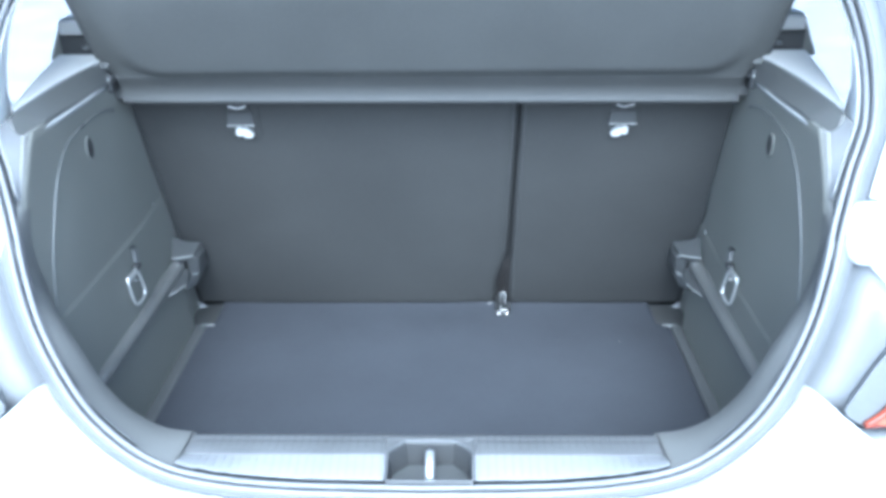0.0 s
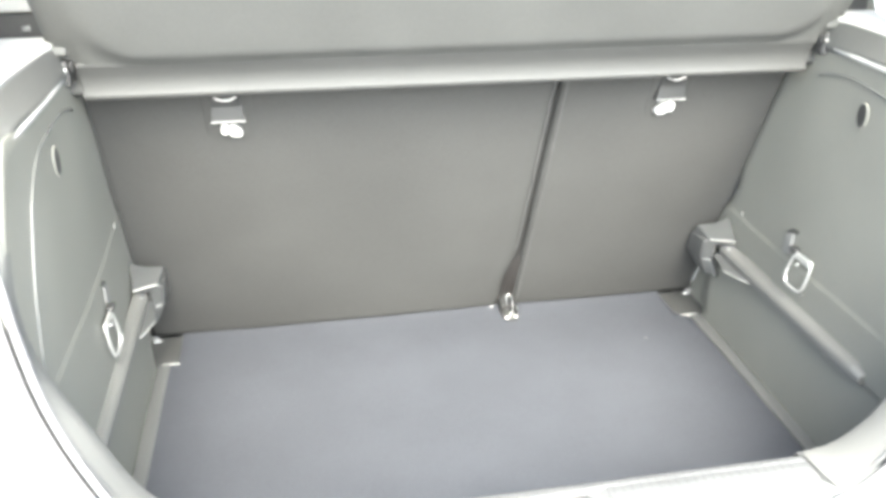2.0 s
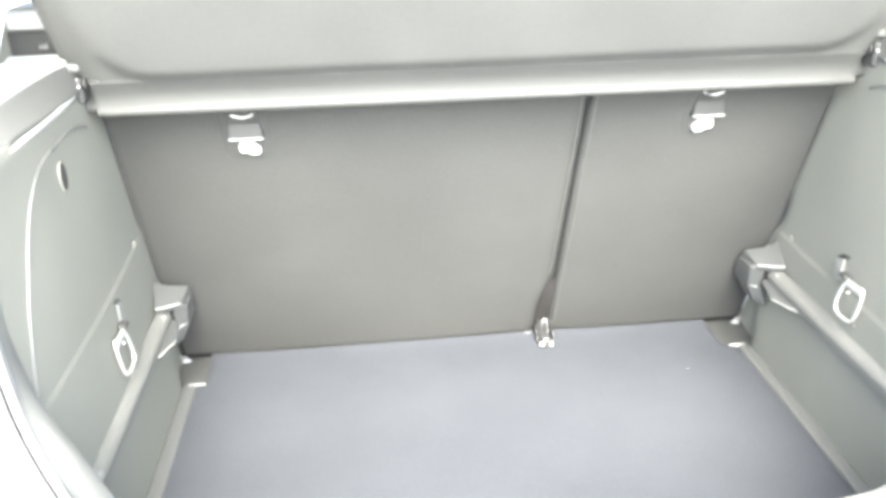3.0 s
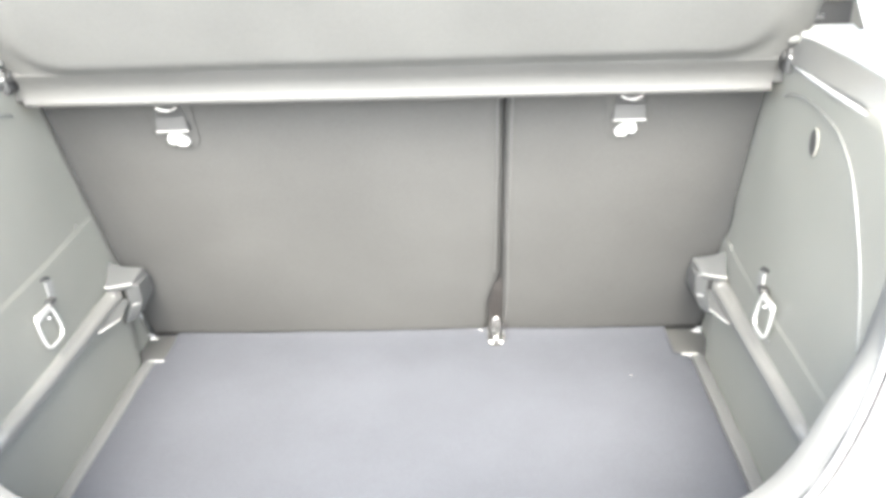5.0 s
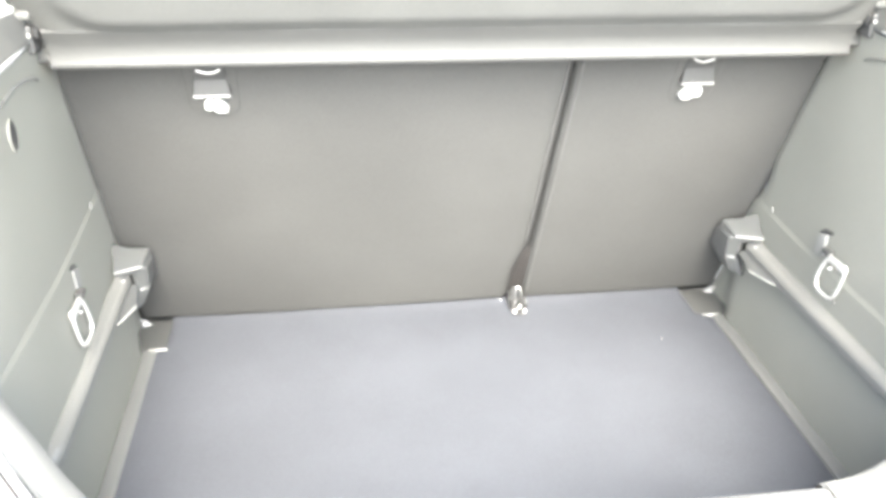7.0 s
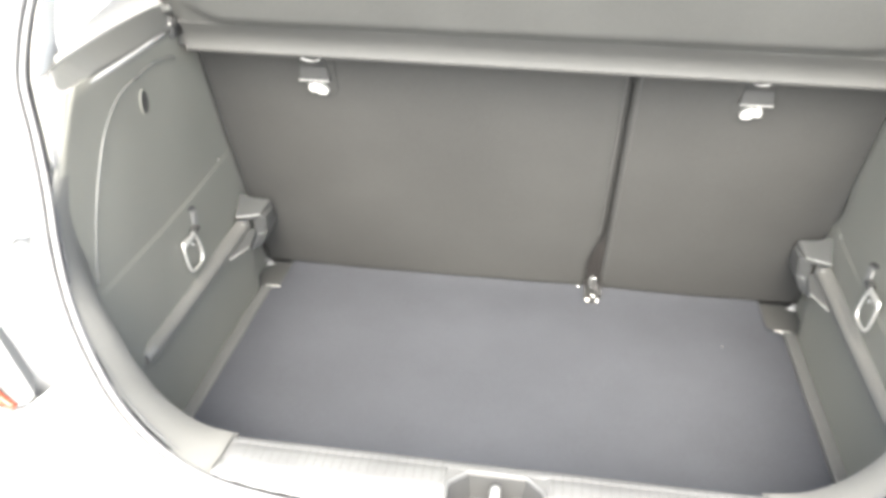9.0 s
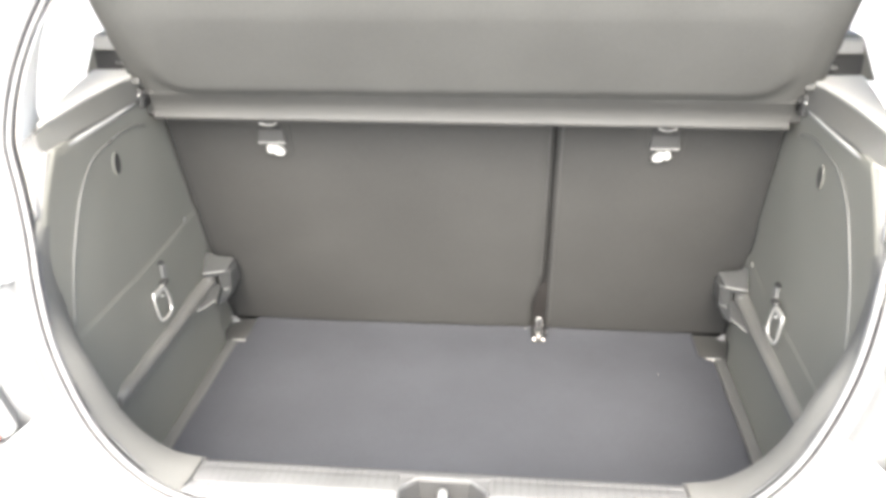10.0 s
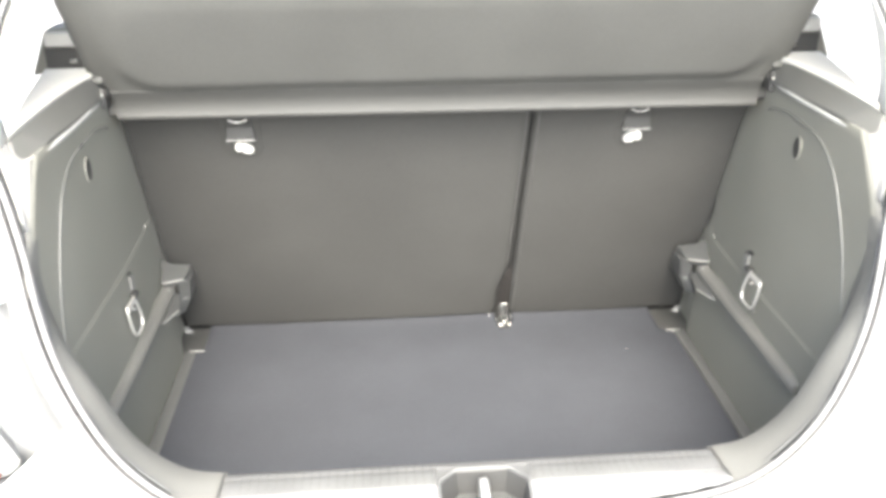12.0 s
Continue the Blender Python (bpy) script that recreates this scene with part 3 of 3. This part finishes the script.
    part("clip_jaw", box(*sorted((XC + s * (h + 0.008), XC + s * (h - 0.008))), 0.396, 0.408, 1.106, 1.116), RAMP, clip, bevel=0.003)
    # strap and slot above the lashing ring
    dy, dz = 0.386 + 0.005 * s, 0.803 - 0.005 * s
    part("ring_strap", prism([(XC + s * (h - 0.0027), dy + u, dz + v) for u, v in ((-0.010, 0.0195), (0.008, 0.0145), (0.006, -0.0165), (-0.010, -0.0125))], (s * 0.005, 0, 0)), STRAP, t, "pale strap over the ring", bevel=0.0015)
    part("strap_hole", prism([(XC + s * (h - 0.0022), dy + u, dz + v) for u, v in ((-0.018, 0.027), (-0.004, 0.0255), (0.006, 0.018), (0.002, 0.0165), (-0.008, 0.0215), (-0.018, 0.024))], (s * 0.003, 0, 0)), PIT, t)
    return t


for s in SIDES:
    side_trim(s)

# ---- lashing rings ----
for s in SIDES:
    r = thing("lashing_ring", "chromed wire lashing ring hanging on the side trim", "ring", "lashing rings", at=(0, 0, 0))
    o = Vector((XC + s * (HALF - 0.008), 0.343, 0.776))
    corners = ((0.014, 0.0225), (-0.006, 0.0235), (-0.022, 0.0225), (-0.0265, 0.0175), (-0.0255, 0.0), (-0.021, -0.0165), (-0.0125, -0.0245), (0.004, -0.0265), (0.02, -0.0255), (0.027, -0.0185), (0.0275, -0.008), (0.023, 0.008), (0.0185, 0.018), (0.014, 0.0225))
    shape = [(p.x * 0.88, p.y) for p in smooth_path([(y, z, 0) for y, z in corners], 56)[:-1]]
    part("wire", tube([o + Vector((-s * 0.003 * (0.5 - z / 0.05), y, z)) for y, z in shape], 0.0019, 10, True), WIRE, r)
    part("hinge_plate", prism([o + Vector((-s * 0.001, y, z)) for y, z in ((0.0145, 0.0265), (-0.021, 0.0275), (-0.0245, 0.0235), (-0.0235, 0.0145), (-0.019, 0.0165), (0.0145, 0.0165))], (s * 0.003, 0, 0)), WIRE, r, "flat chromed plate at the top of the ring", bevel=0.001)
    part("rivet", tube([o + Vector((-s * 0.0005, 0.009, 0.008)), o + Vector((s * 0.004, 0.009, 0.008))], 0.0016, 10), WIRE, r)
    part("pivot", box(*sorted((XC + s * (HALF - 0.002), XC + s * (HALF - 0.012))), 0.356, 0.372, 0.7985, 0.8055), PIT, r, bevel=0.002)
    if s > 0:
        part("catch", tube([o + Vector((s * 0.004, -0.009, -0.034)), o + Vector((s * 0.004, -0.013, -0.030))], 0.0015, 8), STRAP, r)

# ---- rear seat backs ----
def seat_back(x0, x1, cut, label, latch_x):
    t = thing("rear_seat_back", label, "seat", "rear seat backs")
    z0, z1 = 0.546, 1.1
    nz, nw = 36, 48
    rows = []
    for k in range(nz + 1):
        z = z0 + (z1 - z0) * k / nz
        a, b = x0, x1
        if cut:
            b = x1 - 0.018 * min(1, max(0, (0.69 - z) / 0.07)) + 0.0015 * max(0, (z - 0.69) / 0.4) * 2
        row = []
        for i in range(nw + 1):
            f = i / nw
            x = a + (b - a) * f
            edge = min(x - a, b - x)
            round_ = 0.005 * max(0, 1 - edge / 0.006) ** 2
            bulge = -0.004 * math.sin(math.pi * f) + 0.0015 * noise.noise((x * 6, z * 6, 1.7))
            row.append((x, seat_y(z) + round_ + bulge, z))
        rows.append(row)
    part("back_panel", slab(rows, (0, 0.06, 0.01)), FELT, t)
    # sewn hem along the split
    hem = []
    for k in range(13):
        z = 0.7 + 0.37 * k / 12 if cut else 0.57 + 0.5 * k / 12
        x = (x1 - 0.009 + 0.003 * (z - 0.69) / 0.4) if cut else x0 + 0.009
        hem.append((x, seat_y(z) - 0.0008, z))
    part("hem", tube(hem, 0.0015, 8), HEM, t, "thin sewn hem beside the split")
    # latch housing
    def at(u, z, out):
        return (latch_x - 0.001 + u * 0.9, seat_y(z) - 0.004 - out, z)
    plate = part("latch_bezel", loop_solid([[at(u, z, o) for u, z in ((-0.036, 1.045), (-0.033, 0.974), (-0.025, 0.963), (0.025, 0.963), (0.033, 0.974), (0.036, 1.045))] for o in (-0.004, 0.0012)]), FELT, t, "shallow pressed surround of the latch", bevel=0.0012)
    # Raised plate, coloured dark for the shade of a recess.
    part("latch_recess", loop_solid([[at(u, z, o) for u, z in ((-0.019, 1.04), (-0.0235, 0.996), (0.0235, 0.996), (0.019, 1.04))] for o in (0.0, 0.0035)]), PIT, plate, bevel=0.001)
    part("latch_ramp", loop_solid([[at(u, z, o) for u, z, o in ((-0.0215, 1.015, 0.003), (0.0215, 1.015, 0.003), (0.0245, 0.993, 0.012), (-0.0245, 0.993, 0.012))], [at(u, z, -0.002) for u, z in ((-0.0215, 1.015), (0.0215, 1.015), (0.0245, 0.993), (-0.0245, 0.993))]]), PIT, plate, bevel=0.001)
    # Lip coloured pale for the highlight along it.
    part("latch_lip", tube([at(u, 0.9937, 0.0125) for u in (-0.024, 0.0, 0.024)], 0.0010, 8), EDGE, plate)
    part("latch_bow", tube([at(u, 1.026 - 0.006 * math.cos(u / 0.016 * 1.4) + 0.004, 0.006) for u in (-0.015, -0.01, -0.005, 0, 0.005, 0.01, 0.015)], 0.0010, 8), WIRE, plate)
    d = 1 if cut else -1
    left_lobe = [at(d * u, z, 0.0) for u, z in ((-0.0105, 0.9865), (-0.002, 0.988), (-0.001, 0.979), (-0.005, 0.972), (-0.0115, 0.9735), (-0.0125, 0.979))]
    right_lobe = [at(d * u, z, 0.0) for u, z in ((0.0005, 0.987), (0.007, 0.986), (0.0145, 0.980), (0.0175, 0.974), (0.0155, 0.9695), (0.004, 0.9695), (-0.002, 0.9745))]
    part("latch_tongue", prism(left_lobe, (0, -0.01, 0)), LATCH, plate, "bright white latch tongue", bevel=0.0012, steps=2)
    part("latch_tongue", prism(right_lobe, (0, -0.012, 0)), LATCH, plate, "bright white latch tongue", bevel=0.0012, steps=2)
    return t


seat_back(-0.492, 0.1435, True, "wide dark felt-backed rear seat back", -0.301)
seat_back(0.147, 0.502, False, "narrow dark felt-backed rear seat back", 0.311)

# Added dark strip that sets the shade in the gap between the seats.
filler = [[(x, seat_y(z) + 0.011, z) for x in (0.132, 0.1435, 0.154)] for z in (0.56, 0.8, 1.1)]
gap = part("seat_gap_shade", slab(filler, (0, 0.01, 0)), PIT, None)
tagged(gap, "dark strip for the shade between the two seat backs", "lining")

# ---- centre seat anchor ----
anchor = thing("seat_anchor", "black and bright steel seat anchor at the boot floor", "anchor")
part("boot", loop_solid([[(x, seat_y(z) + o, z) for x, z in ((0.123, 0.556), (0.122, 0.615), (0.131, 0.65), (0.144, 0.688), (0.15, 0.66), (0.149, 0.556))] for o in (0.004, 0.03)]), PLEAT, anchor, "brownish black pleated hinge sleeve", bevel=0.002)
for x in (0.1275, 0.1345, 0.1425):
    part("pleat", tube([(x, seat_y(0.56) + 0.003, 0.56), (x + 0.001, seat_y(0.62) + 0.003, 0.62), (x * 0.4 + 0.0865, seat_y(0.672) + 0.005, 0.672)], 0.0024, 8), PLEAT, anchor)
foot = part("bracket", loop_solid([[(x, y, z) for x, y in ((0.124, 0.688), (0.123, 0.642), (0.127, 0.635), (0.145, 0.635), (0.149, 0.642), (0.148, 0.688))] for z in (FLOOR - 0.002, FLOOR + 0.004)]), DARK, anchor, "black bracket on the floor", bevel=0.001)
clasp = [(0.0052 * math.copysign(abs(math.cos(a)) ** 0.5, math.cos(a)), 0.0165 * math.copysign(abs(math.sin(a)) ** 0.7, math.sin(a))) for a in (2 * math.pi * k / 28 for k in range(28))]
part("clasp", tube([(0.1365 + u, 0.6565 + 0.4 * v, FLOOR + 0.022 + 1.1 * v) for u, v in clasp], 0.0013, 8, True), STEEL, foot, "bright steel clasp")
part("tongue", loop_solid([[(0.1365 + u, 0.6845 - o, z) for u, z in ((-0.009, 0.552), (-0.01, 0.585), (0.01, 0.585), (0.009, 0.552))] for o in (0.0, 0.005)]), PIT, foot, bevel=0.0015)
for x, y, z, r in ((0.1275, 0.6405, 0.0, 0.0034), (0.1445, 0.6405, 0.0, 0.0034), (0.1365, 0.648, 0.003, 0.0026)):
    part("bolt", loop_solid([[(x + k * r * math.cos(a), y + k * r * math.sin(a), FLOOR + 0.003 + z + h) for a in (2 * math.pi * q / 6 for q in range(6))] for k, h in ((1.0, 0), (1.0, 0.003), (0.55, 0.0045))]), STEEL, foot, smooth=False)
for s in SIDES:
    part("side_cheek", prism([(0.1365 + s * 0.0125, y, z) for y, z in ((0.69, FLOOR), (0.655, FLOOR), (0.648, FLOOR + 0.006), (0.69, FLOOR + 0.034))], (s * 0.0018, 0, 0)), PIT, foot, "dark folded cheek of the bracket")
    part("cheek_edge", tube([(0.1365 + s * 0.0134, 0.65, FLOOR + 0.008), (0.1365 + s * 0.0134, 0.684, FLOOR + 0.032)], 0.0009, 6), STEEL, foot)
part("pin", tube([(0.108, 0.6835, FLOOR + 0.004), (0.1145, 0.6835, FLOOR + 0.0045)], 0.0015, 8), STEEL, anchor)

# ---- outer seat pivots at the rear corners ----
for s in SIDES:
    p = thing("seat_pivot", "small bright steel seat pivot beside the boot floor", "pivot", "seat pivots")
    o = Vector((XC + s * 0.4835, 0.672, FLOOR))
    part("tab", loop_solid([[o + Vector((s * u, v - k, w)) for u, v, w in ((-0.01, 0.002, 0.0), (0.006, -0.002, 0.0), (0.006, 0.0, 0.0045), (-0.001, 0.003, 0.0035))] for k in (0.0, -0.004)]), WELL_STEEL, p, bevel=0.0008)
    part("pin", tube([o + Vector((-s * 0.002, 0.003, 0.009)), o + Vector((s * 0.01, -0.001, 0.0105))], 0.0018, 10), WELL_STEEL, p)

# ---- sill ----
sill = thing("boot_sill", "grey ribbed plastic boot sill trim", "sill")
W = 0.2885


def sill_edge(x):
    """Outer edge of the sill trim beside the seal."""
    w = abs(x - XC)
    i = min(range(60), key=lambda k: abs(half[k][0] - w))
    return half[i][1] + 0.006


cols = [XC - W + 2 * W * k / 60 for k in range(61)]
CATCH = 0.0145
prof_in = [(0.036, 0.56), (0.039, 0.7), (0.0385, 0.728), (0.034, 0.733), (0.015, 0.7335), (0.0, 0.7325)]


def sill_rows(x):
    e = sill_edge(x)
    y_end = seal_y(e) - 0.003
    pts = list(prof_in)
    for f in (0.05, 0.5, 1.0):
        pts.append((0.0 + (y_end - 0.0) * f, 0.7325 + (e - 0.7325) * f - (0.002 if f == 0.05 else 0)))
    return [(x, y, z) for y, z in pts]


# the sill is cut round the striker recess
lines = list(zip(*[[(x, y, z) for y, z in prof_in[:4] + [(0.0255, 0.7333)]] for x in cols]))
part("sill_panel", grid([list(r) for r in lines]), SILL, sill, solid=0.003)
left = [x for x in cols if x < CATCH - 0.053] + [CATCH - 0.053]
right = [CATCH + 0.053] + [x for x in cols if x > CATCH + 0.053]
for c in (left, right):
    band = list(zip(*[sill_rows(x) for x in c]))
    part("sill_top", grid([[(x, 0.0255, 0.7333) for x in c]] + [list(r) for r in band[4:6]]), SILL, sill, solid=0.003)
    part("outer_band", grid([list(r) for r in band[5:]]), PALE_GREY, sill, "pale outer band of the sill", solid=0.003)
for k in range(57):
    x = XC - W + 0.012 + k * (2 * W - 0.024) / 56
    if abs(x - XC) > 0.274:
        continue
    near = abs(x - CATCH) < 0.058
    part("groove", tube([(x, 0.033, 0.7346), (x, 0.0265 if near else 0.0015, 0.7349 if near else 0.7344)], 0.0008, 4), RAMP, sill, smooth=False)
    if not near:
        e = sill_edge(x)
        y_end = seal_y(e) - 0.003
        part("groove", tube([(x, -0.002, 0.7332), (x, y_end * 0.9, 0.734 + (e - 0.7325) * 0.9)], 0.0007, 4), STRAP, sill, smooth=False)
for s in SIDES:
    part("joint", tube([(XC + s * W, 0.037, 0.7355), (XC + s * (W + 0.001), 0.0, 0.7375), (XC + s * (W + 0.002), -0.02, 0.7405)], 0.001, 6), WELL, sill, "dark joint beside the side trim")

# ---- striker in its recess ----
catch = thing("tailgate_striker", "steel tailgate striker in a faceted plastic recess", "striker")
rim = [(-0.052, -0.036), (-0.052, 0.004), (-0.031, 0.0235), (0.031, 0.0235), (0.052, 0.004), (0.052, -0.036)]
flo = [(-0.047, -0.034), (-0.046, 0.0), (-0.027, 0.0175), (0.027, 0.0175), (0.046, 0.0), (0.047, -0.034)]


def rim_z(y):
    return 0.734 if y > 0 else 0.734 + y * 0.25


# Walls near black, floor paler: the recess's light and shade put into colour.
recess = part("recess", grid([[(CATCH + u * 1.02, v, rim_z(v)) for u, v in rim], [(CATCH + u * 0.97, v - 0.002, rim_z(v) - 0.003) for u, v in rim], [(CATCH + u, v, 0.70) for u, v in flo]], True), PIT, catch, "faceted dark plastic recess", smooth=False)
part("recess_floor", prism([(CATCH + u, v, 0.699) for u, v in flo], (0, 0, 0.003)), GLOSS, recess, smooth=False)
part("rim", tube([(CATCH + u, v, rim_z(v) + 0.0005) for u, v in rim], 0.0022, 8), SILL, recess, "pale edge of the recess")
for s in SIDES:
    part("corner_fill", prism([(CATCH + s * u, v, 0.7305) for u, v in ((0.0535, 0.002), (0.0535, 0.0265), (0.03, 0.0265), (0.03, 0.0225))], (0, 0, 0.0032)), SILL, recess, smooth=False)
    part("step", prism([(CATCH + s * 0.008, -0.03, 0.702), (CATCH + s * 0.034, -0.03, 0.702), (CATCH + s * 0.034, -0.018, 0.702), (CATCH + s * 0.008, -0.018, 0.702)], (0, 0, 0.006)), WELL, recess, bevel=0.002)
part("striker_bow", tube([(CATCH, 0.011, 0.704), (CATCH, 0.009, 0.727), (CATCH, 0.003, 0.7325), (CATCH, -0.012, 0.732), (CATCH, -0.024, 0.722), (CATCH, -0.026, 0.704)], 0.005, 12), WIRE, catch, "bright steel striker bow")

# ---- parcel shelf, raised on its hinges ----
shelf = thing("parcel_shelf", "grey moulded parcel shelf hinged up over the boot", "shelf")
SLOPE = radians(57)


def on_shelf(x, s, out):
    """A point s up the shelf from its hinge line, out of its underside."""
    y = 0.412 - math.cos(SLOPE) * s
    z = 1.08 + math.sin(SLOPE) * s
    return Vector((XC + 0.003 + x, y - math.sin(SLOPE) * out, z - math.cos(SLOPE) * out))


def pad_height(x, s):
    """The raised middle field with its wide rounded corners."""
    hx, r, low, high = 0.452, 0.066, 0.01, 0.214
    middle, tall = (low + high) / 2, (high - low) / 2
    dx, ds = abs(x) - (hx - r), abs(s - middle) - (tall - r)
    d = math.hypot(max(dx, 0), max(ds, 0)) + min(max(dx, ds), 0) - r
    k = min(max((s - 0.05) / 0.13, 0), 1)
    f = min(max(-d / (0.026 + 0.026 * k * k * (3 - 2 * k)), 0), 1)
    f = 0.5 * f + 0.5 * f * f * (3 - 2 * f)
    return 0.0085 * f - 0.4 * max(abs(x) - 0.45, 0)


rows = []
for j in range(64):
    s_ = 0.006 + (0.45 - 0.006) * (j / 63) ** 1.25
    row = []
    for i in range(121):
        x = -0.491 + 0.982 * i / 120
        edge = 0.006 * max(0, 1 - (0.491 - abs(x)) / 0.008) ** 2
        row.append(on_shelf(x, s_, pad_height(x, s_) - edge + 0.0008 * noise.noise((x * 8, s_ * 8, 5.0))))
    rows.append(row)
part("panel", slab(rows, (0, 0.005, 0.0033)), SHELF, shelf)
lip_prof = [(0.425, 1.098), (0.4056, 1.0894), (0.408, 1.0845), (0.4155, 1.074), (0.4185, 1.064), (0.418, 1.0555), (0.4155, 1.05), (0.418, 1.0448), (0.43, 1.045), (0.45, 1.06), (0.43, 1.09)]
part("hinge_lip", loop_solid([[(XC + x, y - 0.0016 * (1 - x / 0.46), z + 0.0025 - 0.0025 * x / 0.46) for y, z in lip_prof] for x in [-0.46 + 0.92 * k / 20 for k in range(21)]]), LIP, shelf, "rounded lower lip of the shelf", bevel=0.002)
for s in SIDES:
    part("lip_end", loop_solid([[(XC + s * x, y + 0.008, z + 0.008) for y, z in lip_prof] for x in (0.46, 0.478)]), LIP, shelf, bevel=0.003)
    pin = part("hinge_pin", tube([(XC + s * 0.462, 0.41, 1.092), (XC + s * 0.49, 0.412, 1.092)], 0.0045, 12), PIT, shelf, "hinge pin at the shelf end")
    part("pin_collar", tube([(XC + s * 0.462, 0.41, 1.092), (XC + s * 0.467, 0.41, 1.092)], 0.0075, 14), PIT, pin)
